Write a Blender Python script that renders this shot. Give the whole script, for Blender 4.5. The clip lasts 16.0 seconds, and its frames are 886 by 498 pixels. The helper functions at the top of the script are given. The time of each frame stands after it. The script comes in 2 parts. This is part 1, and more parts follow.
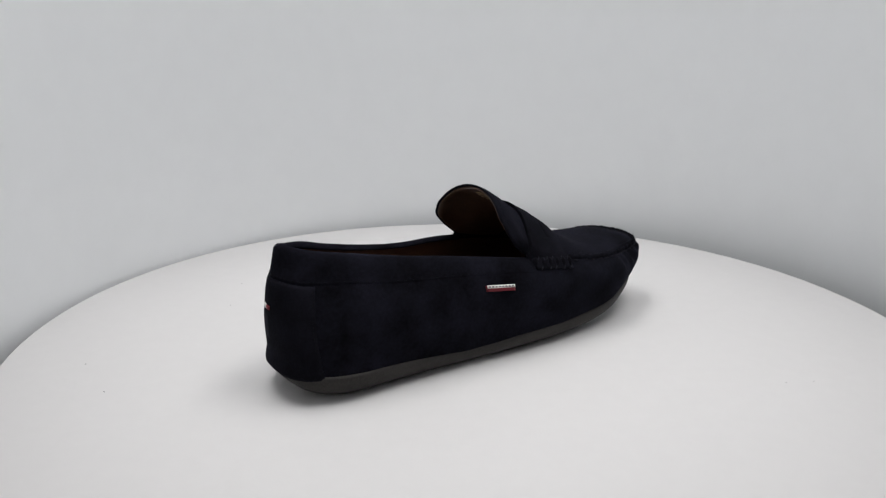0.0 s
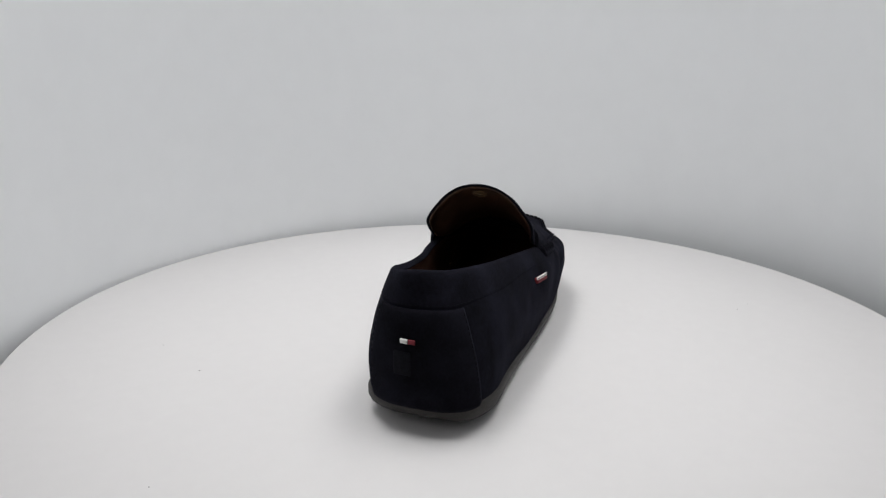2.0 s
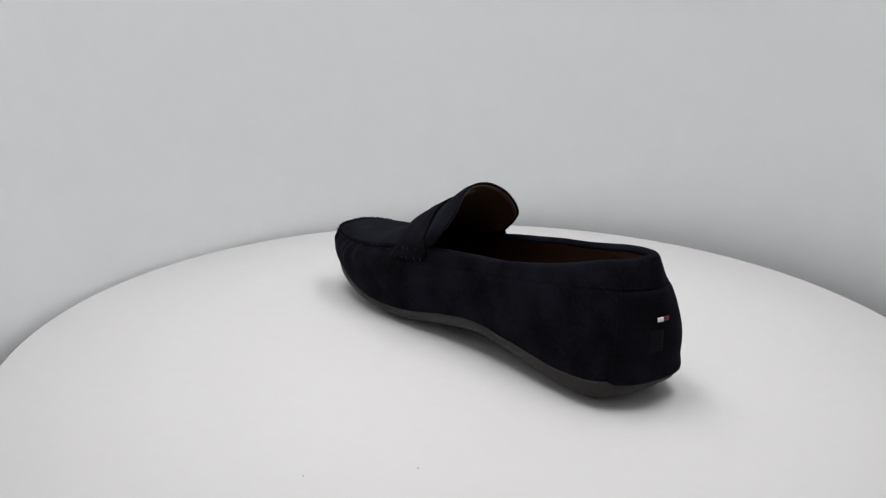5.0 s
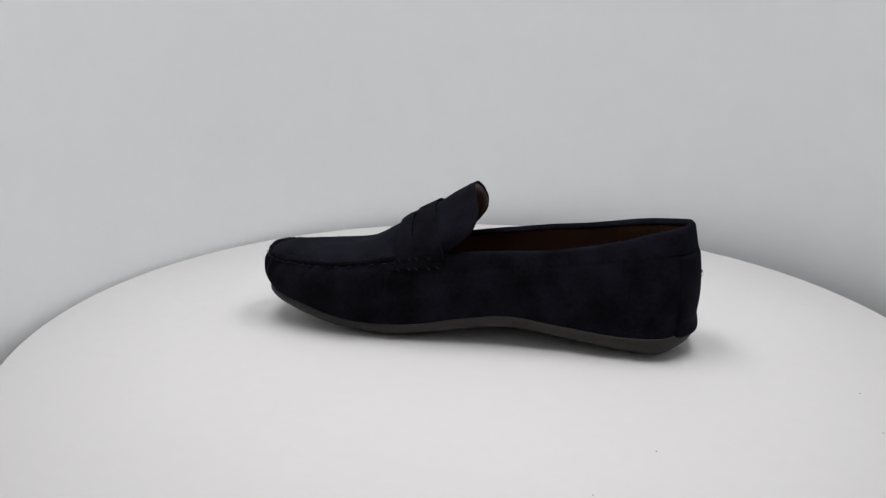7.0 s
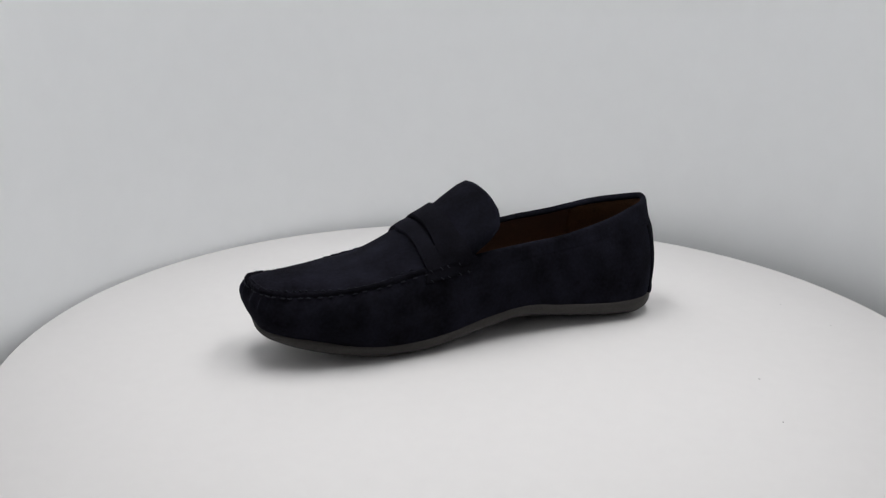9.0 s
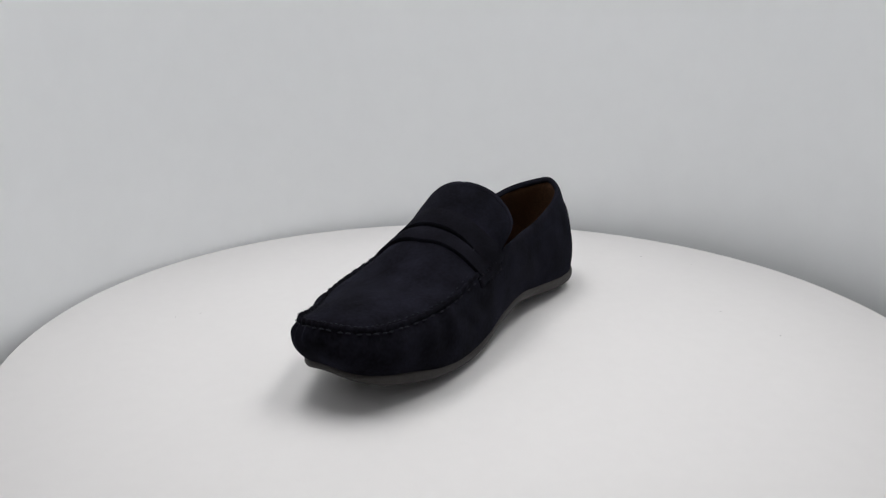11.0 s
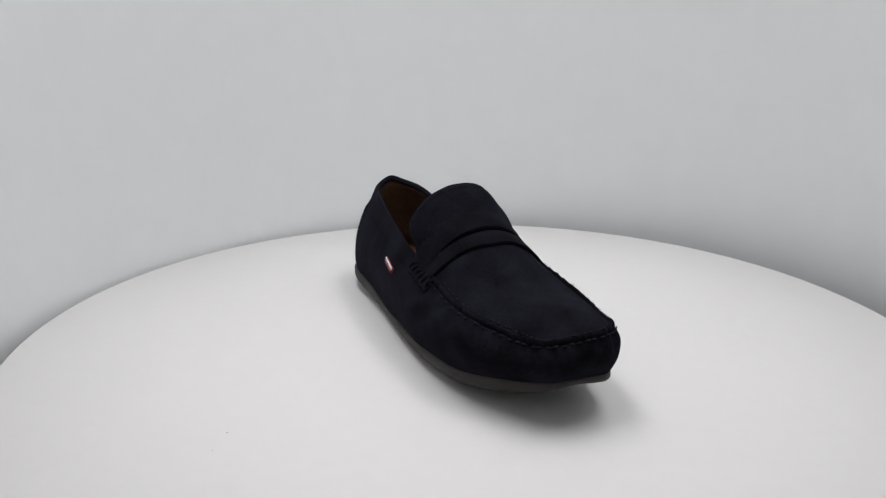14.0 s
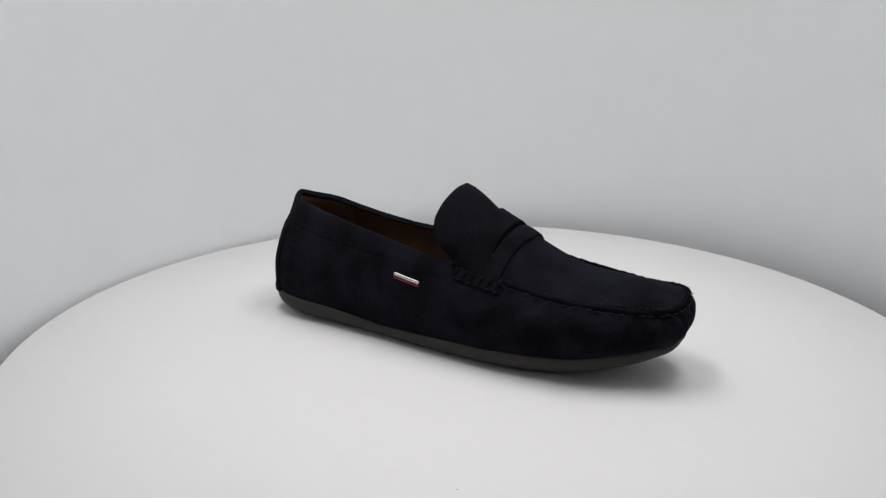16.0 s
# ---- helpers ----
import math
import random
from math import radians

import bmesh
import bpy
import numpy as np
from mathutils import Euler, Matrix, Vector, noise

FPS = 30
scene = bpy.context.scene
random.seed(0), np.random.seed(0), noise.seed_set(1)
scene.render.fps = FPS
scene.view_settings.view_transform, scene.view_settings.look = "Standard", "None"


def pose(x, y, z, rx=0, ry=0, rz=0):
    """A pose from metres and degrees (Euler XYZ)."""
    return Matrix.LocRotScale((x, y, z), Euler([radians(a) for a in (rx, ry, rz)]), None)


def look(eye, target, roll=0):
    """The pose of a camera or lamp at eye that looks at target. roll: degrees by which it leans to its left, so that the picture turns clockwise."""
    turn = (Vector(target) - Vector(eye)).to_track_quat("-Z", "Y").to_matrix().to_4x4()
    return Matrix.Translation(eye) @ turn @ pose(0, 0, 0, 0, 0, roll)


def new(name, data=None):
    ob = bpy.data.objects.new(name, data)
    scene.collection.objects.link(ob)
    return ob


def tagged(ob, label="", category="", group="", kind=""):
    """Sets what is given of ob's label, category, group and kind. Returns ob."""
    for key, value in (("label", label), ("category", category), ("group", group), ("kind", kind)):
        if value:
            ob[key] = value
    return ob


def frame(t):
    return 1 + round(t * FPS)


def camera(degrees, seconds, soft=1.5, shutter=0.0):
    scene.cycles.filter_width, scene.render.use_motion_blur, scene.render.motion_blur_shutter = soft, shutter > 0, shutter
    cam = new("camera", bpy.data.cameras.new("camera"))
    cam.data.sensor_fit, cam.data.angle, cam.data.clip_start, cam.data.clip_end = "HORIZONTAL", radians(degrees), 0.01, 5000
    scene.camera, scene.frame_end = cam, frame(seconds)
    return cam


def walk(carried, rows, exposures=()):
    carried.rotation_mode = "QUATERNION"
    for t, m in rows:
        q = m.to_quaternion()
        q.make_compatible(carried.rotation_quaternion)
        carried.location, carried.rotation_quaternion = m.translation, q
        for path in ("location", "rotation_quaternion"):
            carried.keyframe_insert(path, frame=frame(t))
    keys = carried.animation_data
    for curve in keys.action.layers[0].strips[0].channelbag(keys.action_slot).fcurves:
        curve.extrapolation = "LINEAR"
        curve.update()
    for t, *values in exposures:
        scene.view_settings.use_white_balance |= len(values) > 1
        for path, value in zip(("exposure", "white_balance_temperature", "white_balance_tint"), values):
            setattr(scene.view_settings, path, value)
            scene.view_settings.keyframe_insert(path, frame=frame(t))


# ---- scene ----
# ---- camera: stands still, a little above the turntable ----
cam = camera(61.64, 16.0, soft=1.25)
EYE = (0.0, -0.4801, 0.1912)
AIM = (-0.0360, 0.4826, -0.0768)
walk(cam, [(0.0, look(EYE, AIM, 0.29)), (16.0, look(EYE, AIM, 0.29))], exposures=[(0.0, 0.0), (16.0, 0.0)])

# ---- light: a white photo box with a light bar along either top edge, and two weak added fills in front ----
world = bpy.data.worlds.new("studio")
scene.world = world
world.use_nodes = True
world.node_tree.nodes["Background"].inputs[0].default_value = (0.9, 0.95, 1.0, 1)
world.node_tree.nodes["Background"].inputs[1].default_value = 0.05


def area(name, m, sx, sy, watts, colour, spread=180):
    data = bpy.data.lights.new(name, "AREA")
    data.spread = radians(spread)
    data.shape, data.size, data.size_y, data.energy, data.color = "RECTANGLE", sx, sy, watts, colour
    ob = new(name, data)
    ob.matrix_world = m
    return ob


area("top_left_light", look((-0.175, -0.02, 0.74), (0.0, -0.02, 0.0)), 0.56, 0.22, 1.05, (0.988, 0.988, 0.982), 102)
area("top_right_light", look((0.235, -0.02, 0.74), (0.0, -0.02, 0.0)), 0.56, 0.22, 0.94, (0.988, 0.988, 0.982), 102)
# unseen fill lamps behind the camera, added to lift the backdrop and plate
area("left_front_fill", look((-0.26, -0.62, 0.45), (0.0, 0.05, 0.05)), 0.16, 0.4, 0.27, (1.0, 0.985, 0.985))
area("right_front_fill", look((0.31, -0.62, 0.45), (0.0, 0.05, 0.05)), 0.16, 0.4, 0.13, (1.0, 0.985, 0.985))

# ---- materials ----


def material(name, base, rough=0.6, vary=0.15, scale=60.0, bump=0.1, bump_scale=400.0, sheen=0.0, sheen_tint=(1, 1, 1), tint=None,
             stretch=(1, 1, 1), coarse=8.0, spec=0.5, depth=0.0006, grain=1.0):
    """A principled material with two scales of colour change and a fine relief."""
    m = bpy.data.materials.new(name)
    m.use_nodes = True
    nt = m.node_tree
    n, link = nt.nodes, nt.links.new
    b = n["Principled BSDF"]
    b.inputs["Roughness"].default_value = rough
    b.inputs["Specular IOR Level"].default_value = spec
    b.inputs["Sheen Weight"].default_value = sheen
    b.inputs["Sheen Roughness"].default_value = 0.45
    b.inputs["Sheen Tint"].default_value = (*sheen_tint, 1)
    tc, mp = n.new("ShaderNodeTexCoord"), n.new("ShaderNodeMapping")
    mp.inputs["Scale"].default_value = stretch
    link(tc.outputs["Object"], mp.inputs["Vector"])
    fine, wide = n.new("ShaderNodeTexNoise"), n.new("ShaderNodeTexNoise")
    fine.inputs["Scale"].default_value, fine.inputs["Detail"].default_value = scale * 8, 4
    wide.inputs["Scale"].default_value, wide.inputs["Detail"].default_value = coarse * 4, 5
    for t in (fine, wide):
        link(mp.outputs[0], t.inputs["Vector"])
    add = n.new("ShaderNodeMath")
    add.operation = "MULTIPLY_ADD"
    add.inputs[1].default_value = grain
    link(fine.outputs["Fac"], add.inputs[0])
    link(wide.outputs["Fac"], add.inputs[2])
    ramp = n.new("ShaderNodeMapRange")
    ramp.inputs["From Min"].default_value, ramp.inputs["From Max"].default_value = 0.24 + 0.5 * grain, 0.76 + 0.5 * grain
    link(add.outputs[0], ramp.inputs["Value"])
    mix = n.new("ShaderNodeMix")
    mix.data_type = "RGBA"
    lo = [c * (1 - vary) for c in base]
    hi = [c * (1 + vary) for c in (tint or base)]
    mix.inputs[6].default_value, mix.inputs[7].default_value = (*lo, 1), (*hi, 1)
    link(ramp.outputs[0], mix.inputs[0])
    link(mix.outputs[2], b.inputs["Base Color"])
    rr = n.new("ShaderNodeMapRange")
    rr.inputs["To Min"].default_value, rr.inputs["To Max"].default_value = max(0, rough - 0.08), min(1, rough + 0.08)
    link(wide.outputs["Fac"], rr.inputs["Value"])
    link(rr.outputs[0], b.inputs["Roughness"])
    if bump:
        relief, bp = n.new("ShaderNodeTexNoise"), n.new("ShaderNodeBump")
        relief.inputs["Scale"].default_value, relief.inputs["Detail"].default_value = bump_scale, 3
        link(mp.outputs[0], relief.inputs["Vector"])
        bp.inputs["Strength"].default_value, bp.inputs["Distance"].default_value = bump, depth
        link(relief.outputs["Fac"], bp.inputs["Height"])
        link(bp.outputs[0], b.inputs["Normal"])
    return m


SUEDE = material("navy_suede", (0.0046, 0.0045, 0.0058), 0.95, 0.46, 60, 0.4, 1300, sheen=0.018, sheen_tint=(0.54, 0.55, 0.85), tint=(0.0076, 0.0076, 0.0118), coarse=11, spec=0.02, grain=0.45)
SUEDE_TRIM = material("navy_suede_trim", (0.0046, 0.0045, 0.0058), 0.95, 0.40, 90, 0.4, 1500, sheen=0.018, sheen_tint=(0.54, 0.55, 0.85), tint=(0.0066, 0.0065, 0.0096), coarse=13, spec=0.02, grain=0.45)
PRESSED = material("pressed_navy_suede", (0.0074, 0.0074, 0.0098), 0.9, 0.3, 90, 0.2, 1500, sheen=0.03, sheen_tint=(0.54, 0.55, 0.85), coarse=13, spec=0.05)
LEATHER = material("brown_lining_leather", (0.055, 0.022, 0.009), 0.55, 0.25, 80, 0.3, 900, coarse=7)
HEEL_LEATHER = material("brown_heel_lining", (0.075, 0.036, 0.018), 0.85, 0.3, 90, 0.4, 1100, coarse=8, spec=0.2)
RUBBER = material("dark_grey_rubber", (0.0255, 0.0228, 0.0213), 0.6, 0.25, 100, 0.25, 1400, coarse=6, spec=0.25)
THREAD = material("navy_thread", (0.0145, 0.0148, 0.0195), 0.9, 0.3, 300, 0.3, 3000, spec=0.08)
FINE_THREAD = material("dark_navy_thread", (0.0075, 0.0078, 0.0100), 0.9, 0.3, 300, 0.3, 3000, spec=0.03)
WHITE_CLOTH = material("white_woven_label", (0.75, 0.74, 0.72), 0.8, 0.08, 300, 0.3, 3500)
RED_CLOTH = material("red_woven_label", (0.16, 0.010, 0.019), 0.8, 0.15, 300, 0.3, 3500)
GREY_CLOTH = material("grey_woven_lettering", (0.16, 0.13, 0.14), 0.8, 0.1, 300, 0.2, 3500)
GOLD_STAMP = material("faded_gold_stamp", (0.22, 0.14, 0.07), 0.5, 0.3, 300, 0.1, 3500)
PLATE = material("matt_white_turntable", (0.634, 0.620, 0.621), 0.65, 0.012, 12, 0.04, 700, coarse=1.2)
BACKDROP = material("grey_white_backdrop", (0.808, 0.820, 0.832), 0.85, 0.012, 5, 0.03, 300, coarse=0.6)
OPEN_SIDE = material("dark_open_side", (0.06, 0.06, 0.062), 0.8, 0.1, 5, 0.05, 300)
BASE = material("grey_base_board", (0.45, 0.45, 0.452), 0.7, 0.1, 10, 0.05, 300)
DRUM = material("dark_plinth", (0.12, 0.12, 0.12), 0.7, 0.05, 20, 0.05, 300)


# ---- mesh helpers ----


def mesh_of(name, verts, faces, smooth=True):
    me = bpy.data.meshes.new(name)
    me.from_pydata([tuple(map(float, v)) for v in verts], [], faces)
    bm = bmesh.new()
    bm.from_mesh(me)
    bmesh.ops.remove_doubles(bm, verts=bm.verts, dist=1e-6)
    bmesh.ops.recalc_face_normals(bm, faces=bm.faces)
    bm.to_mesh(me)
    bm.free()
    me.polygons.foreach_set("use_smooth", [smooth] * len(me.polygons))
    return me


def part(name, me, mat, parent, label=""):
    if not me.materials:
        me.materials.append(mat)
    ob = new(name, me)
    ob.parent = parent
    return tagged(ob, label=label)


def grid(rows, loop=False, wrap=False):
    """Verts and quads of a grid; loop joins each row's ends, wrap joins the last row to the first."""
    h, w = len(rows), len(rows[0])
    verts = [p for r in rows for p in r]
    faces = []
    for i in range(h if wrap else h - 1):
        for j in range(w if loop else w - 1):
            a, b = i, (i + 1) % h
            faces.append((a * w + j, a * w + (j + 1) % w, b * w + (j + 1) % w, b * w + j))
    return verts, faces


def sheet(top, bottom, skip=()):
    """A closed slab between two grids of the same size; skip: cells (row, column) cut out of it."""
    h, w = len(top), len(top[0])
    n = h * w
    verts = [p for r in top for p in r] + [p for r in bottom for p in r]
    skip = set(skip)
    cell = {(i, j) for i in range(h - 1) for j in range(w - 1)} - skip
    faces = []
    for i, j in cell:
        q = (i * w + j, i * w + j + 1, (i + 1) * w + j + 1, (i + 1) * w + j)
        faces.append(q)
        faces.append(tuple(n + k for k in reversed(q)))
        for (di, dj), (a, b) in (((-1, 0), (0, 1)), ((0, 1), (1, 2)), ((1, 0), (2, 3)), ((0, -1), (3, 0))):
            if (i + di, j + dj) not in cell:
                faces.append((q[b], q[a], n + q[a], n + q[b]))
    return verts, faces


def slab(name, sx, sy, sz, bevel=0.0):
    bm = bmesh.new()
    bmesh.ops.create_cube(bm, size=1, matrix=Matrix.Diagonal((sx, sy, sz, 1)))
    if bevel:
        bmesh.ops.bevel(bm, geom=bm.edges, offset=bevel, segments=2, affect="EDGES", profile=0.5)
    me = bpy.data.meshes.new(name)
    bm.to_mesh(me)
    bm.free()
    return me


def spun(name, profile, steps=192):
    rows = [[(r * math.cos(2 * math.pi * k / steps), r * math.sin(2 * math.pi * k / steps), z) for k in range(steps)] for r, z in profile]
    return mesh_of(name, *grid(rows, loop=True))


# ---- the photo box ----
BASE_Z, TOP_Z, FRONT_Y = -0.10, 0.78, -0.95
HUB = (0.0043, 0.0092)
PLATE_R = 0.3020
BACK_C, BACK_R = (0.030, -0.003), 0.334


def backdrop():
    """An upright pale sheet bent round the back of the turntable, its two ends running straight to the front."""
    def plan(r):
        cx, cy = BACK_C
        arc = [(cx + r * math.cos(math.pi * k / 72), cy + r * math.sin(math.pi * k / 72)) for k in range(73)]
        side = [FRONT_Y + (cy - FRONT_Y) * k / 6 for k in range(6)]
        return [(cx + r, y) for y in side] + arc + [(cx - r, y) for y in reversed(side)]
    levels = (BASE_Z, 0.0, 0.2, 0.45, TOP_Z)
    face = [[(x, y, z) for x, y in plan(BACK_R)] for z in levels]
    rear = [[(x, y, z) for x, y in plan(BACK_R + 0.003)] for z in levels]
    ob = new("backdrop", mesh_of("backdrop", *sheet(face, rear)))
    ob.data.materials.append(BACKDROP)
    tagged(ob, "plain pale grey backdrop bent close round the turntable", "backdrop", kind="structure")


def box_wall(name, size, at, label, mat=BACKDROP, category="wall"):
    ob = new(name, slab(name, *size))
    ob.matrix_world = pose(*at)
    ob.data.materials.append(mat)
    tagged(ob, label, category, kind="structure")


backdrop()
DEEP = BACK_C[1] + BACK_R - FRONT_Y + 0.05
MID_Y = FRONT_Y + DEEP / 2 - 0.025
# added panel, never in view: its dark face keeps fill off the shoe's front
box_wall("open_side_panel", (0.75, 0.02, TOP_Z - BASE_Z), (BACK_C[0], FRONT_Y - 0.012, (TOP_Z + BASE_Z) / 2), "unseen dark panel added in place of the box's open side", OPEN_SIDE)
# added floor out of view; its grey sets how dark the gap shade gets
box_wall("floor", (0.75, DEEP, 0.02), (BACK_C[0], MID_Y, BASE_Z - 0.0095), "unseen grey base board, toned for the bounce in the gap", BASE, "floor")
box_wall("ceiling", (0.75, DEEP, 0.02), (BACK_C[0], MID_Y, TOP_Z + 0.011), "plain white ceiling of the photo box", BACKDROP, "ceiling")

# ---- the turntable ----


def turntable():
    top = new("turntable")
    top.location = (*HUB, 0.0)
    tagged(top, "round matt white turntable plate under the shoe", "turntable")
    part("plate", spun("plate", [(0.0, 0.0), (0.1, 0.0), (0.2, 0.0), (PLATE_R - 0.002, 0.0), (PLATE_R - 0.0006, -0.0006), (PLATE_R, -0.002),
                                 (PLATE_R, -0.010), (PLATE_R - 0.002, -0.012), (0.0, -0.012)]), PLATE, top)
    part("drum", spun("drum", [(0.0, -0.0125), (0.22, -0.0125), (0.22, BASE_Z + 0.001), (0.0, BASE_Z + 0.001)], 96), DRUM, top, "grey plinth under the plate")
    fleck = spun("speck", [(0.0, 0.0003), (0.0004, 0.0002), (0.0005, -0.0002)], 7)
    for x, y, k in ((-.2096, -.1143, 1.0), (-.2387, -.0781, 0.8), (-.1833, .0311, 1.0), (.1823, -.0834, 0.9), (.1993, -.0809, 0.7), (-.1909, .0832, 0.8)):
        dot = part("speck", fleck, DRUM, top)
        dot.location, dot.scale = (x, y, 0.0), (k, k * 0.7, 1)
    return top


TABLE = turntable()

# ---- the loafer: x towards the toe, y to the inner side, z up ----
OFF_Y = -0.008
# round the shoe from the back of the heel along the outer side to the toe (10) and back along the inner side
FEATHER = [(-0.1460, 0.0020, 0.0172), (-0.1425, -0.0208, 0.0162), (-0.1220, -0.0326, 0.0142), (-0.0850, -0.0345, 0.0125), (-0.0450, -0.0372, 0.0100), 
           (0.0000, -0.0422, 0.0103), (0.0450, -0.0450, 0.0120), (0.0850, -0.0415, 0.0145), (0.1180, -0.0305, 0.0205), (0.1385, -0.0170, 0.0250), 
           (0.1425, -0.0020, 0.0260), (0.1395, 0.0190, 0.0236), (0.1192, 0.0310, 0.0190), (0.0850, 0.0380, 0.0120), (0.0450, 0.0385, 0.0095), 
           (0.0000, 0.0340, 0.0165), (-0.0300, 0.0325, 0.0205), (-0.0600, 0.0322, 0.0165), (-0.0950, 0.0345, 0.0140), (-0.1250, 0.0337, 0.0142), 
           (-0.1408, 0.0205, 0.0162)]
BULGE = [(-0.1483, 0.0020, 0.0450), (-0.1429, -0.0193, 0.0440), (-0.1210, -0.0304, 0.0440), (-0.0850, -0.0363, 0.0410), (-0.0450, -0.0403, 0.0400), 
         (0.0000, -0.0461, 0.0380), (0.0450, -0.0486, 0.0340), (0.0870, -0.0474, 0.0340), (0.1220, -0.0352, 0.0330), (0.1455, -0.0213, 0.0365), 
         (0.1488, -0.0020, 0.0375), (0.1432, 0.0222, 0.0355), (0.1232, 0.0347, 0.0330), (0.0870, 0.0440, 0.0330), (0.0450, 0.0420, 0.0330), 
         (0.0000, 0.0380, 0.0370), (-0.0300, 0.0355, 0.0410), (-0.0600, 0.0340, 0.0420), (-0.0950, 0.0355, 0.0440), (-0.1240, 0.0332, 0.0450), 
         (-0.1410, 0.0215, 0.0450)]
RIM = [(-0.1412, 0.0045, 0.0842), (-0.1302, -0.0094, 0.0820), (-0.1110, -0.0176, 0.0790), (-0.0800, -0.0230, 0.0735), (-0.0420, -0.0292, 0.0680), 
       (0.0000, -0.0340, 0.0610), (0.0450, -0.0376, 0.0545), (0.0850, -0.0376, 0.0480), (0.1152, -0.0282, 0.0455), (0.1390, -0.0211, 0.0474), 
       (0.1449, -0.0020, 0.0494), (0.1378, 0.0219, 0.0488), (0.1152, 0.0309, 0.0470), (0.0830, 0.0373, 0.0490), (0.0430, 0.0366, 0.0555), 
       (0.0000, 0.0345, 0.0615), (-0.0300, 0.0310, 0.0635), (-0.0600, 0.0290, 0.0657), (-0.0950, 0.0266, 0.0725), (-0.1170, 0.0230, 0.0784), 
       (-0.1332, 0.0155, 0.0813)]
TREAD = (.0054, .0034, .0008, 0, 0, 0, .0005, .003, .0098, .0172, .0206, .0170, .0098, .003, .001, .007, .0105, .0075, .003, .0012, .0042)
K = len(RIM)


def ring(points, u):
    """A closed smooth curve through the points, at u in point counts."""
    p = np.asarray(points, float)
    i = int(math.floor(u))
    t = u - i
    a, b, c, d = (p[(i + k) % K] for k in (-1, 0, 1, 2))
    return 0.5 * (2 * b + (c - a) * t + (2 * a - 5 * b + 4 * c - d) * t * t + (3 * b - a - 3 * c + d) * t ** 3)


def skin(u, v):
    """The outer face of the upper: v = 0 at the sole, 1 at the rim."""
    s, m, r = ring(FEATHER, u), ring(BULGE, u), ring(RIM, u)
    k = 0.45
    return s * (v - k) * (v - 1) / k + m * v * (v - 1) / (k * (k - 1)) + r * v * (v - k) / (1 - k)


def outward(u, v):
    e = 0.02
    d = np.cross(skin(u + e, v) - skin(u - e, v), skin(u, v + e) - skin(u, v - e))
    return d / np.linalg.norm(d)


def toe_gather(u, v):
    """Small puckers under the toe seam."""
    near = min(1.0, max(0.0, 1.5 * (1 - abs(u - 10) / 4.6)))
    if not near:
        return 0.0
    pucker = 0.0010 * math.exp(-((v - 0.78) / 0.18) ** 2) * math.sin(u * 15.0 + 1.5 * math.sin(u * 4))
    flank = math.exp(-((abs(u - 10) - 3.0) / 0.9) ** 2)
    crease = 0.0016 * flank * math.exp(-((v - 0.6) / 0.28) ** 2) * math.sin(u * 9.5 + 2.2 * v + math.sin(u * 3))
    return near * (pucker + crease)


FOLDS = ((5.95, 0.80, 1.2, 0.15, 0.0008), (6.35, 0.70, 1.0, 0.14, 0.0009), (5.55, 0.62, 0.9, 0.15, 0.0006), (6.8, 0.64, 0.8, 0.13, 0.0006),
         (13.9, 0.62, -1.0, 0.14, 0.0006), (13.4, 0.60, -1.2, 0.12, 0.0006))


def side_folds(u, v):
    """Slanting creases under the ends of the strap, deeper on the outer side."""
    total = 0.0
    for u0, v0, slope, width, deep in FOLDS:
        d = (u - u0 - slope * (v - v0)) / width
        reach = math.exp(-((v - v0 + 0.15) / 0.22) ** 2)
        total += deep * reach * (0.7 * math.exp(-(d - 1.5) ** 2) - math.exp(-d * d))
    return total


def waver(p):
    return 0.0009 * noise.noise(Vector(p) * 28) + 0.0003 * noise.noise(Vector(p) * 90)


def on_skin(u, v, off=0.0):
    p = skin(u, v)
    return p + outward(u, v) * (off + waver(p) + toe_gather(u, v) + side_folds(u, v)) + np.array((0, OFF_Y, 0))


DENSE = [ring(RIM, k * 0.05) for k in range(int(K / 0.05) + 1)]
OUTER = sorted([p for k, p in enumerate(DENSE) if 0 < k * 0.05 <= 10.0], key=lambda p: p[0])
INNER = sorted([p for k, p in enumerate(DENSE) if k * 0.05 >= 10.0], key=lambda p: p[0])


def along(table, x, axis):
    return float(np.interp(x, [p[0] for p in table], [p[axis] for p in table]))


CREST_X = (-.016, -.002, .010, .024, .036, .046, .059, .070, .079, .092, .106, .120, .132, .139, .1442)
CREST_Z = (.1081, .1029, .0960, .0861, .0794, .0738, .0663, .0603, .0571, .0557, .0552, .0545, .0530, .0510, .0494)


def crest(x):
    """The height of the vamp's middle line."""
    w = 0.006
    return sum(float(np.interp(x + d * w, CREST_X, CREST_Z)) for d in (-1, -0.5, 0, 0.5, 1)) / 5 if x < 0.13 else float(np.interp(x, CREST_X, CREST_Z))


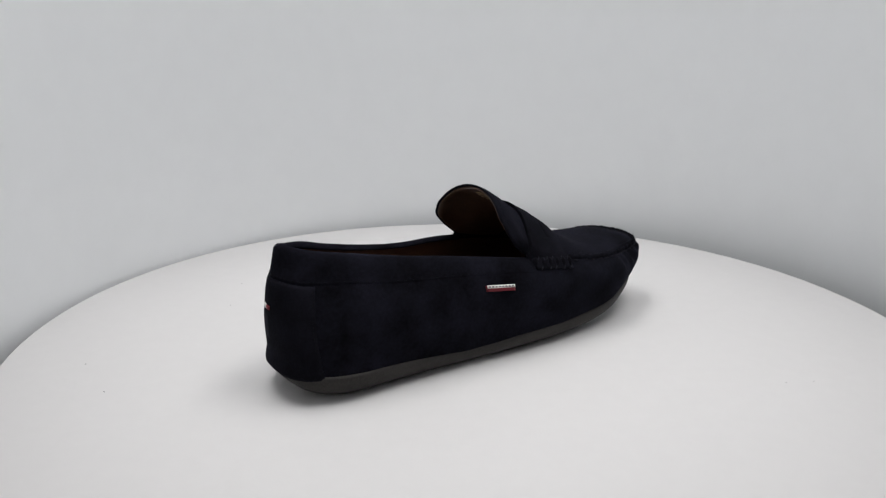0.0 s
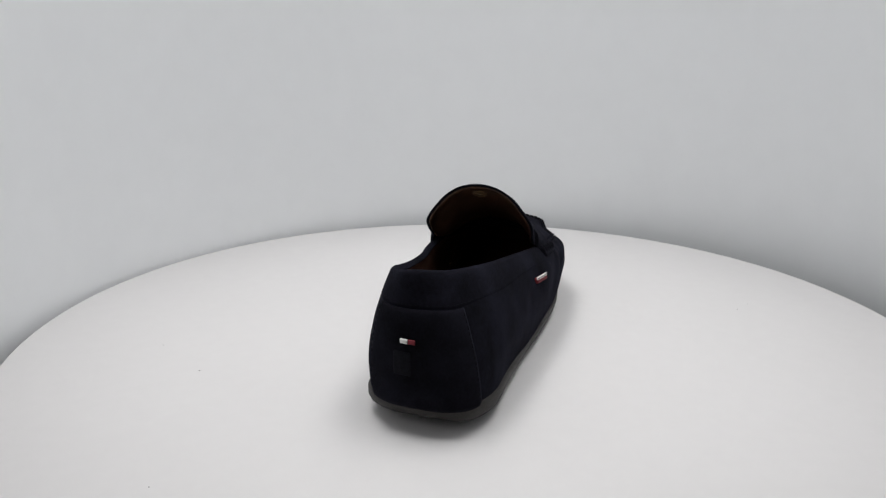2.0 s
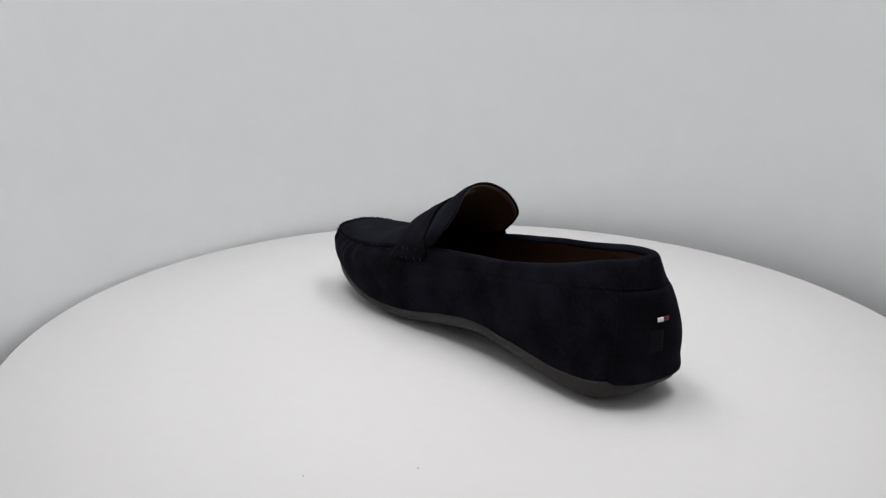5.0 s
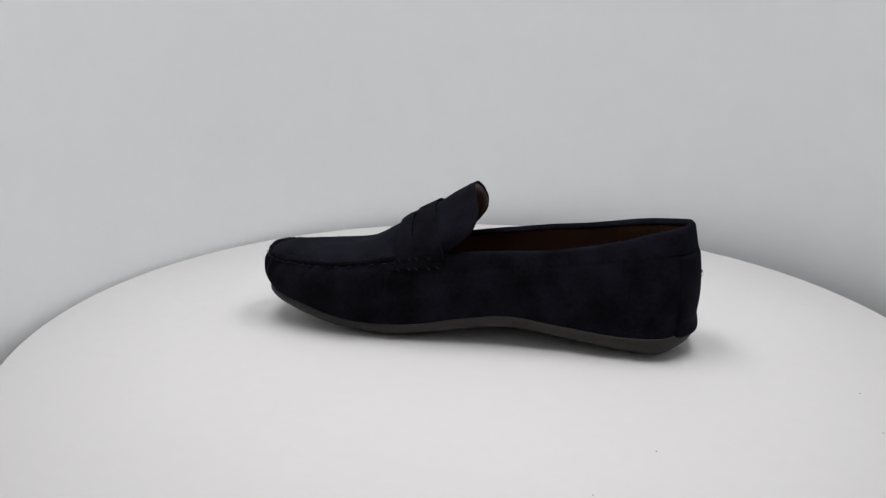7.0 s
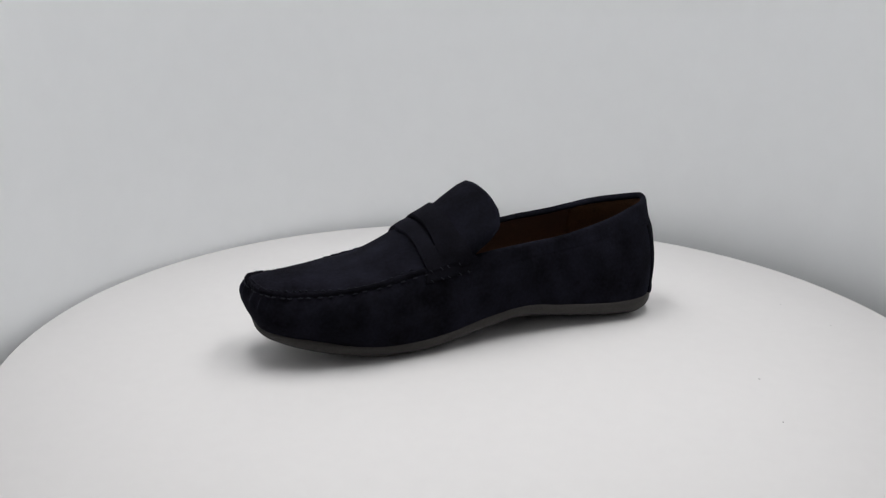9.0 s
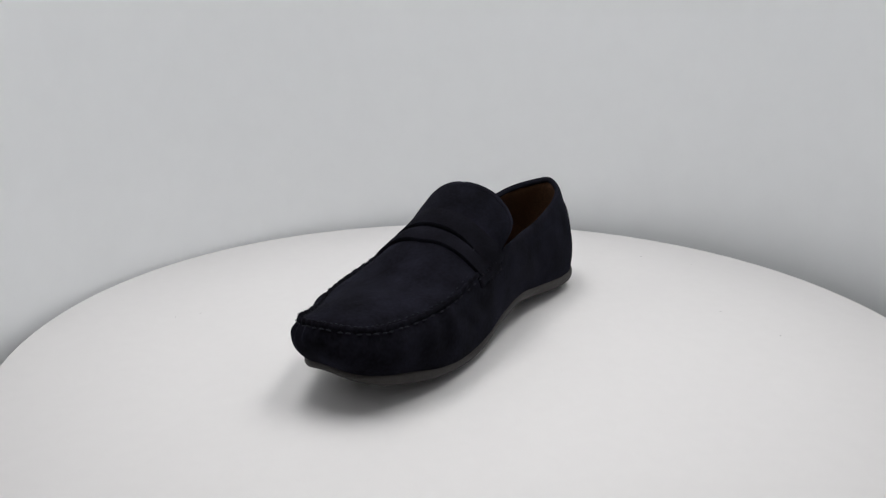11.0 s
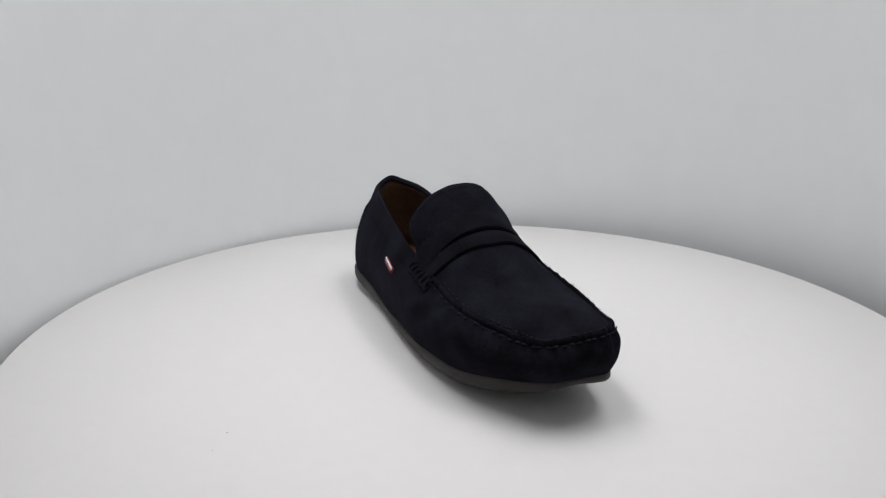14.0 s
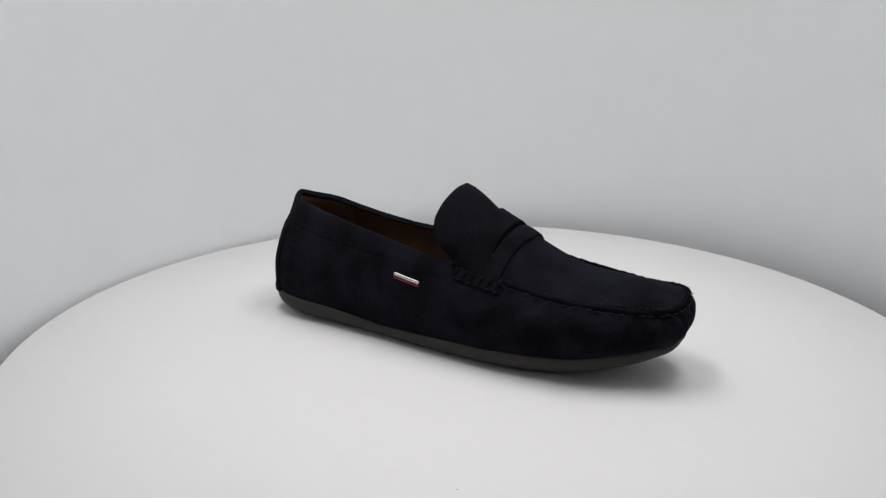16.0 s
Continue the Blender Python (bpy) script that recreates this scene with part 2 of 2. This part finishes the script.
def vamp_at(x, a, lift=0.0):
    """The top of the vamp and tongue: a from -90 (outer side) to 90 degrees (inner side) across it."""
    xe = max(x, 0.004)
    yo, yi, zo, zi = along(OUTER, xe, 1), along(INNER, xe, 1), along(OUTER, xe, 2), along(INNER, xe, 2)
    if x < 0.03:
        k = min(1, (0.03 - x) / 0.03)
        zo, zi = zo + 0.003 * k, zi + 0.003 * k
    s, c = math.sin(radians(a)), math.cos(radians(a))
    pinch = 1 - 0.02 * math.exp(-((x - 0.024) / 0.009) ** 2) - 0.085 * math.exp(-((x - 0.018) / 0.011) ** 2) * min(1, c * 2.5)
    wing = min(1, max(0, (0.028 - x) / 0.02))
    y = (yo + yi) / 2 + (yi - yo) / 2 * s * pinch + wing * (0.0010 + 0.0026 * s * math.sin(math.pi * min(1, c * 1.5)) ** 2)
    e = zo + (zi - zo) * (s + 1) / 2
    flat = min(1, max(0, (x - 0.05) / 0.05))
    lean = min(1, max(0, (x - 0.004) / 0.03))
    shape = (c * (1 - lean) + (1 - abs(s) ** 2.1) * lean) * (1 - flat) + (1 - abs(s) ** 2.6) * flat
    z = e + (crest(x) - e) * shape
    p = np.array((x, y, z))
    p = p + np.array((0, s, c)) * lift
    return p + np.array((0, OFF_Y, waver(p) * 0.8))


def tongue_edge(a):
    t = abs(a) / 90
    if a < 0:
        return float(np.interp(t, (0, .25, .45, .62, .78, .9, 1), (-.002, -.0030, -.0048, -.0064, -.0048, .0012, .010)))
    return float(np.interp(t, (0, .25, .45, .62, .78, .9, 1), (-.002, -.0040, -.0075, -.0100, -.0075, 0, .010)))


ANGLES = [-90 + 180 * k / 40 for k in range(41)]


def seam_welt(u0, u1, radius, drop):
    rows, n = [], 300
    for i in range(n + 1):
        u = u0 + (u1 - u0) * i / n
        c = ring(RIM, u) + np.array((0, OFF_Y, 0)) + np.array((0, 0, drop))
        t = ring(RIM, u + 0.03) - ring(RIM, u - 0.03)
        t = t / np.linalg.norm(t)
        side = np.cross(t, (0, 0, 1))
        side = side / np.linalg.norm(side)
        r = radius * (1 + 0.25 * noise.noise(Vector((u * 6, 0, 3))) + 0.30 * noise.noise(Vector((u * 19, 2, 7))) + 0.12 * math.sin(u * 32.1))
        rows.append([c + side * r * math.cos(q) * 0.8 + np.array((0, 0, 1.35 * r * math.sin(q))) for q in [2 * math.pi * k / 10 for k in range(10)]])
    return mesh_of("seam_welt", *grid(rows, loop=True))


def thread_mesh(length, radius, mat=THREAD):
    """One stitch: a short thread that dips in at both ends."""
    rows = []
    for i in range(7):
        s = i / 6
        r = radius * (0.55 + 0.45 * math.sin(math.pi * s))
        rows.append([(length * (s - 0.5), r * math.cos(q), r * math.sin(q) + radius * 0.6 * math.sin(math.pi * s)) for q in [2 * math.pi * k / 6 for k in range(6)]])
    me = mesh_of("stitch", *grid(rows, loop=True))
    me.materials.append(mat)
    return me


def stitch_at(me, parent, p, along_v, up_v, name="stitch"):
    x = Vector(along_v).normalized()
    z = Vector(up_v)
    z = (z - x * z.dot(x)).normalized()
    y = z.cross(x)
    ob = part(name, me, THREAD, parent)
    ob.matrix_local = Matrix(((x.x, y.x, z.x, p[0]), (x.y, y.y, z.y, p[1]), (x.z, y.z, z.z, p[2]), (0, 0, 0, 1)))
    return ob


def patch(u0, u1, v0, v1, off, thick, nu=24, nv=12, shape=None, foot=0.0):
    """A piece of suede lying on the upper. shape(s, v) gives the off-set of its edge in u."""
    top, low = [], []
    for i in range(nv + 1):
        v = v0 + (v1 - v0) * i / nv
        ext = shape(i / nv) if shape else 1.0
        a, b = [], []
        for j in range(nu + 1):
            s = j / nu
            mid = (u0 + u1) / 2
            u = mid + (u0 + (u1 - u0) * s - mid) * ext
            edge = min(1, 10 * min(s, 1 - s) + 0.55, 10 * min(i / nv, 1 - i / nv) + 0.55)
            a.append(on_skin(u, v, off + thick * edge + foot * max(0, 1 - i / nv / 0.16) * (1 - abs(2 * s - 1) ** 4)))
            b.append(on_skin(u, v, off - 0.0006))
        top.append(a)
        low.append(b)
    return sheet(top, low)


def loafer():
    shoe = new("loafer")
    tagged(shoe, "dark navy suede penny loafer with brown lining and grey rubber sole", "shoe")
    us = [K * k / 210 for k in range(210)]
    close = [K * k / 420 for k in range(420)]

    # upper, from the sole to the rim
    rows = [[on_skin(u, v) for u in close] for v in [k / 26 for k in range(27)]]
    part("upper", mesh_of("upper", *grid(rows, loop=True)), SUEDE, shoe)

    # lining and insole
    rows = [[on_skin(u, v, -0.0030) for u in us] for v in (0.985, 0.9, 0.75, 0.6, 0.45, 0.3, 0.15, 0.05)]
    part("lining", mesh_of("lining", *grid(rows, loop=True)), LEATHER, shoe, "smooth brown leather lining")
    rows = []
    for k in range(41):
        w = 10 * k / 40
        a, b = on_skin(w, 0.12, -0.0026), on_skin(K - w * (K - 10) / 10, 0.12, -0.0026)
        rows.append([a + (b - a) * j / 8 for j in range(9)])
    low = [[p - np.array((0, 0, 0.002)) for p in r] for r in rows]
    part("insole", mesh_of("insole", *sheet(rows, low)), LEATHER, shoe, "brown leather insole")

    heel_u = [K - 2.6 + 5.2 * k / 40 for k in range(41)]
    face = [[on_skin(u, v, -0.0034 if 0.2 < v < 0.95 else -0.0031) for u in heel_u] for v in (0.97, 0.9, 0.7, 0.5, 0.3, 0.15)]
    back = [[on_skin(u, v, -0.0029) for u in heel_u] for v in (0.97, 0.9, 0.7, 0.5, 0.3, 0.15)]
    part("heel_lining", mesh_of("heel_lining", *sheet(face, back)), HEEL_LEATHER, shoe, "napped brown heel lining")

    # collar: a folded band round the opening
    cu = [14.75 + (K + 5.25 - 14.75) * k / 130 for k in range(131)]
    rows = []
    for v, off in ((0.772, -0.0005), (0.778, 0.0001), (0.79, 0.00015), (0.86, 0.0003), (0.93, 0.0006), (0.975, 0.0008), (0.995, 0.0005)):
        rows.append([on_skin(u, v, off) for u in cu])
    rim = [on_skin(u, 1.0, -0.0012) + np.array((0, 0, 0.0016)) for u in cu]
    rows.append(rim)
    for v, off in ((0.997, -0.0030), (0.988, -0.0035), (0.975, -0.0036), (0.965, -0.0028)):
        rows.append([on_skin(u, v, off) for u in cu])
    collar = part("collar", mesh_of("collar", *grid(rows)), SUEDE, shoe, "folded navy suede collar band")

    fine = thread_mesh(0.0016, 0.00022, FINE_THREAD)
    for k in range(48):
        u = K - 1.9 + 6.5 * (k + 0.5) / 48
        stitch_at(fine, collar, on_skin(u, 0.795, 0.0003), on_skin(u + 0.04, 0.795) - on_skin(u - 0.04, 0.795), outward(u, 0.79))

    # heel patch with its flared foot, and an embossed oblong in it
    def flare(s):
        return 0.88 - 0.12 * s
    heel = part("heel_patch", mesh_of("heel_patch", *patch(K - 1.75, K + 1.75, 0.0, 0.768, 0.0001, 0.0012, 36, 26, flare, 0.0030)), SUEDE_TRIM, shoe)
    part("embossed_panel", mesh_of("embossed_panel", *patch(K - 0.55, K - 0.05, 0.25, 0.47, 0.0010, 0.0004, 8, 8)), PRESSED, heel, "faint embossed oblong below the flag")

    fine = thread_mesh(0.0020, 0.00024, FINE_THREAD)
    for side in (-1, 1):
        for k in range(16):
            v = 0.06 + 0.66 * k / 15
            u = K + side * (1.75 * flare(v / 0.768) - 0.07)
            stitch_at(fine, heel, on_skin(u, v, 0.0012), on_skin(u, v + 0.02) - on_skin(u, v - 0.02), outward(u, v))

    # small flag on the heel: white and red halves
    flag = part("flag_label", mesh_of("flag_label", *patch(K - 0.33, K + 0.06, 0.521, 0.563, 0.0013, 0.0005, 10, 4)), SUEDE_TRIM, shoe, "small woven flag label")
    part("white_half", mesh_of("white_half", *patch(K - 0.32, K - 0.14, 0.525, 0.559, 0.0018, 0.0005, 6, 4)), WHITE_CLOTH, flag)
    part("red_half", mesh_of("red_half", *patch(K - 0.125, K + 0.05, 0.525, 0.559, 0.0018, 0.0005, 6, 4)), RED_CLOTH, flag)

    # vamp: from under the tongue to the toe seam
    def vamp_rows(lift, x0, x1, n):
        return [[vamp_at((tongue_edge(a) if x0 is None else x0) * (1 - (i / n)) + x1 * (i / n), a, lift) for a in ANGLES] for i in range(n + 1)]
    part("vamp", mesh_of("vamp", *sheet(vamp_rows(0.0, 0.030, 0.1436, 44), vamp_rows(-0.002, 0.030, 0.1436, 44))), SUEDE, shoe)
    tongue = part("tongue", mesh_of("tongue", *sheet(vamp_rows(0.0, None, 0.0305, 14), vamp_rows(-0.0014, None, 0.0305, 14))), SUEDE, shoe,
                  "raised arched navy suede tongue")
    inner = [[vamp_at((tongue_edge(a) + 0.0006) * (1 - i / 14) + 0.05 * i / 14, a * 0.985, -0.0015) for a in ANGLES] for i in range(15)]
    under = [[vamp_at((tongue_edge(a) + 0.0006) * (1 - i / 14) + 0.05 * i / 14, a * 0.985, -0.0026) for a in ANGLES] for i in range(15)]
    facing = part("tongue_lining", mesh_of("tongue_lining", *sheet(inner, under)), LEATHER, tongue, "brown leather back of the tongue")
    hem = thread_mesh(0.0017, 0.00022, FINE_THREAD)
    for k in range(34):
        a = -66 + 132 * (k + 0.5) / 34
        p, q = vamp_at(tongue_edge(a) + 0.0042, a, 0.0001), vamp_at(tongue_edge(a + 1.5) + 0.0042, a + 1.5, 0.0001)
        stitch_at(hem, tongue, p, q - p, (0, math.sin(radians(a)), math.cos(radians(a))))
    # unreadable stamp on the back of the tongue
    for k, (w, dx) in enumerate(((7, 0.0058), (9, 0.0083), (8, 0.0108), (5, 0.0133))):
        strip = [[vamp_at(tongue_edge(0) + dx + d, a, -0.00275) for a in [-w + 4 + 2 * w * j / 6 for j in range(7)]] for d in (0, 0.0014)]
        deep = [[q - np.array((0, 0, 0.0003)) for q in r] for r in strip]
        part("stamp_line", mesh_of("stamp_line", *sheet(strip, deep)), GOLD_STAMP, facing)

    # penny strap with its curved slot
    wide = [-97 + 194 * k / 60 for k in range(61)]

    def strap_x(a, f):
        t = min(1, abs(a) / 90)
        front = 0.0486 - 0.0066 * t ** 0.8
        back = 0.0235 - 0.0125 * t ** 1.6
        slot = 0.0375 - 0.009 * t ** 1.6
        gap = 0.0011 * max(0, 1 - (t / 0.58) ** 4)
        lane = (back, back + (slot - gap - back) * 0.5, slot - gap, slot + gap, slot + gap + (front - slot - gap) * 0.5, front)
        return lane[f]

    def strap_rows(lift):
        rows = []
        for f in range(6):
            r = []
            for a in wide:
                over = max(0, abs(a) - 90)
                p = vamp_at(strap_x(a, f), max(-90, min(90, a)), lift + ((0.0012 if f == 2 else 0.0) + (0.0006 if f in (1, 4) and lift > 0.001 else 0.0)) * max(0, 1 - abs(a) / 75))
                p[2] -= over * 0.0006
                r.append(p)
            rows.append(r)
        return rows
    cut = [(2, j) for j in range(60) if abs(wide[j]) < 53 and abs(wide[j + 1]) < 53]
    strap = part("strap", mesh_of("strap", *sheet(strap_rows(0.0024), strap_rows(0.0001), cut), smooth=False), SUEDE_TRIM, shoe, "navy suede penny strap with a curved slot")
    soft = strap.modifiers.new("round_edge", "BEVEL")
    soft.width, soft.segments, soft.limit_method, soft.angle_limit = 0.0006, 2, "ANGLE", radians(40)
    strap.data.polygons.foreach_set("use_smooth", [True] * len(strap.data.polygons))

    # strap tabs on the sides, whip-stitched
    tack, lump = thread_mesh(0.0027, 0.00046), thread_mesh(0.0066, 0.0014, SUEDE_TRIM)
    for u0, u1 in ((5.30, 6.02), (13.98, 14.70)):
        tab = part("strap_tab", mesh_of("strap_tab", *patch(u0, u1, 0.81, 1.0, 0.0002, 0.0012, 18, 8)), SUEDE_TRIM, shoe)
        lean = 1 if u0 < 10 else -1
        for k in range(5):
            u = u0 + (u1 - u0) * (k + 0.7 + 0.15 * math.sin(k * 2.3)) / 5.2
            p, q = on_skin(u - 0.02 * lean, 0.94, 0.0016), on_skin(u + 0.03 * lean, 1.0, 0.0018)
            stitch_at(tack, tab, (p + q) / 2, q - p, outward(u, 0.93))
            p, q = on_skin(u - 0.03 * lean, 0.80, 0.0010), on_skin(u + 0.02 * lean, 0.85, 0.0013)
            stitch_at(tack, tab, (p + q) / 2, q - p, outward(u, 0.83))
        for k in range(6 if lean > 0 else 0):
            u = u0 + (u1 - u0) * (k + 0.25 + 0.12 * math.sin(k * 3.1)) / 5.6
            p, q = on_skin(u - 0.03 * lean, 0.85, 0.0008), on_skin(u + 0.03 * lean, 0.985, 0.0010)
            stitch_at(lump, tab, (p + q) / 2, q - p, outward(u, 0.92), "gathered_fold")
    for a in (-50, 50):
        p, q = vamp_at(strap_x(a, 2) - 0.001, a, 0.0021), vamp_at(strap_x(a, 3) + 0.001, a, 0.0021)
        stitch_at(tack, strap, (p + q) / 2, q - p, (0, math.sin(radians(a)), math.cos(radians(a))))

    # raised seam round the toe, with a row of stitches on either side of it
    welt = part("seam_welt", seam_welt(5.22, 14.78, 0.0015, 0.0003), SUEDE_TRIM, shoe, "raised hand-sewn toe seam")
    bold, thin = thread_mesh(0.0030, 0.00052), thread_mesh(0.0019, 0.00036)
    for k in range(48):
        u = 5.30 + (14.70 - 5.30) * (k + 0.5 + 0.12 * math.sin(k * 2.7)) / 48
        stitch_at(bold, welt, on_skin(u, 0.938, 0.0006), on_skin(u + 0.05, 0.938) - on_skin(u - 0.05, 0.938), outward(u, 0.9))
    for k in range(52):
        u = 6.15 + (13.85 - 6.15) * (k + 0.5 + 0.12 * math.sin(k * 1.9)) / 52
        p, q = ring(RIM, u), ring(RIM, u + 0.05)
        mid = np.array((min(p[0], 0.128), -0.001, p[2]))
        inward = (mid - p) / np.linalg.norm(mid - p)
        c = p + inward * 0.0030
        a = math.degrees(math.asin(max(-1, min(1, (c[1] - (along(OUTER, c[0], 1) + along(INNER, c[0], 1)) / 2)
                                               / max(1e-4, (along(INNER, c[0], 1) - along(OUTER, c[0], 1)) / 2)))))
        stitch_at(thin, welt, vamp_at(c[0], a, 0.0003), q - p, (0, 0, 1))

    # short loose fibres along the toe seam and the tongue's edge
    rng = random.Random(7)
    verts, faces = [], []

    def fibre(p, way, length, r=0.00009):
        way = np.asarray(way, float)
        way = way / np.linalg.norm(way)
        side = np.cross(way, (0.3, 0.5, 0.81))
        side = side / np.linalg.norm(side)
        third = np.cross(way, side)
        k = len(verts)
        verts.extend([p + side * r, p - side * r * 0.5 + third * r * 0.87, p - side * r * 0.5 - third * r * 0.87, p + way * length])
        faces.extend([(k, k + 1, k + 3), (k + 1, k + 2, k + 3), (k + 2, k, k + 3)])
    for _ in range(900):
        u = rng.uniform(5.6, 14.4)
        p = ring(RIM, u) + np.array((0, OFF_Y, 0.0014))
        out = outward(u, 0.95)
        fibre(p + out * rng.uniform(-0.001, 0.001), out * rng.uniform(-0.6, 0.8) + np.array((rng.uniform(-.5, .5), rng.uniform(-.5, .5), 1.0)), rng.uniform(0.0006, 0.0016))
    for _ in range(260):
        a = rng.uniform(-80, 80)
        p = vamp_at(tongue_edge(a) + 0.0004, a, -0.0003)
        fibre(p, (-1.0 + rng.uniform(-.3, .3), math.sin(radians(a)) + rng.uniform(-.5, .5), math.cos(radians(a)) + rng.uniform(-.3, .5)), rng.uniform(0.0004, 0.0009))
    part("suede_fibres", mesh_of("suede_fibres", verts, faces, smooth=False), SUEDE, shoe, "short loose suede fibres along the seams")

    # woven side tag: white over red, with bars for its lettering
    def on_side(x, z, off):
        u = float(np.interp(x, (-.045, 0), (4, 5)))
        lo, hi = 0.0, 1.0
        for _ in range(18):
            m = (lo + hi) / 2
            lo, hi = (m, hi) if skin(u, m)[2] < z else (lo, m)
        return on_skin(u, lo, off)

    def strip(x0, x1, z0, z1, off, thick, slope=-0.0023):
        def g(o):
            return [[on_side(x0 + (x1 - x0) * j / 12, (z0 + (z1 - z0) * i / 2) + slope * ((x0 + (x1 - x0) * j / 12) + 0.0284) / 0.0197, o) for j in range(13)] for i in range(3)]
        return mesh_of("tag", *sheet(g(off + thick), g(off)))
    tag = part("side_tag", strip(-.0284, -.0087, .0468, .0502, -0.0004, 0.0019), RED_CLOTH, shoe, "small red and white woven side tag")
    part("white_band", strip(-.0284, -.0087, .0487, .0504, 0.0014, 0.0004), WHITE_CLOTH, tag)
    for k in range(8):
        x = -.0276 + k * 0.00235
        part("letter_bar", strip(x, x + 0.0014, .0491, .0499, 0.0016, 0.0004, -0.0023), GREY_CLOTH, tag)

    # rubber sole, turned up at the toe and hollow under the arch
    tread = [(0, 0, z) for z in TREAD]

    def sole_ring(off, f, rise):
        out = []
        for u in us:
            s, n, b = ring(FEATHER, u), outward(u, 0.05), ring(tread, u)[2]
            flat = np.array((n[0], n[1], 0))
            flat = flat / np.linalg.norm(flat)
            back = math.exp(-(min(u, K - u) / 1.7) ** 2)
            p = s + flat * (off - 0.0010 * back * (1 - f))
            p[2] = b + (s[2] + 0.001 - b) * f + rise
            p[1] += OFF_Y
            out.append(p)
        return out
    rows = [sole_ring(-0.003, 1.0, 0.0006), sole_ring(0.0006, 1.0, 0.0006), sole_ring(0.0014, 0.95, 0.0), sole_ring(0.0014, 0.66, 0), sole_ring(0.0002, 0.46, 0),
            sole_ring(-0.0028, 0.25, 0), sole_ring(-0.0068, 0.08, 0), sole_ring(-0.011, 0.0, 0)]
    verts, faces = grid(rows, loop=True)
    last = 7 * 210
    half = 100
    for k in range(half):
        a, b = k, k + 1
        c, d = (210 - round((k + 1) * 1.1)) % 210, (210 - round(k * 1.1)) % 210
        quad = [last + a, last + b, last + c, last + d]
        quad = [q for i, q in enumerate(quad) if q not in quad[:i]]
        if len(quad) > 2:
            faces.append(tuple(quad))
    part("sole", mesh_of("sole", verts, faces), RUBBER, shoe, "dark grey moulded rubber sole")
    return shoe


LOAFER = loafer()

# ---- what turns ----
TOE_AT_START, SPEED = 41.0, 18.265


def motions():
    times = [16.0 * k / 64 for k in range(65)]
    walk(TABLE, [(t, pose(*HUB, 0, 0, 0, SPEED * t)) for t in times])
    walk(LOAFER, [(t, pose(0, 0, 0, 0, 0, TOE_AT_START + SPEED * t)) for t in times])


motions()
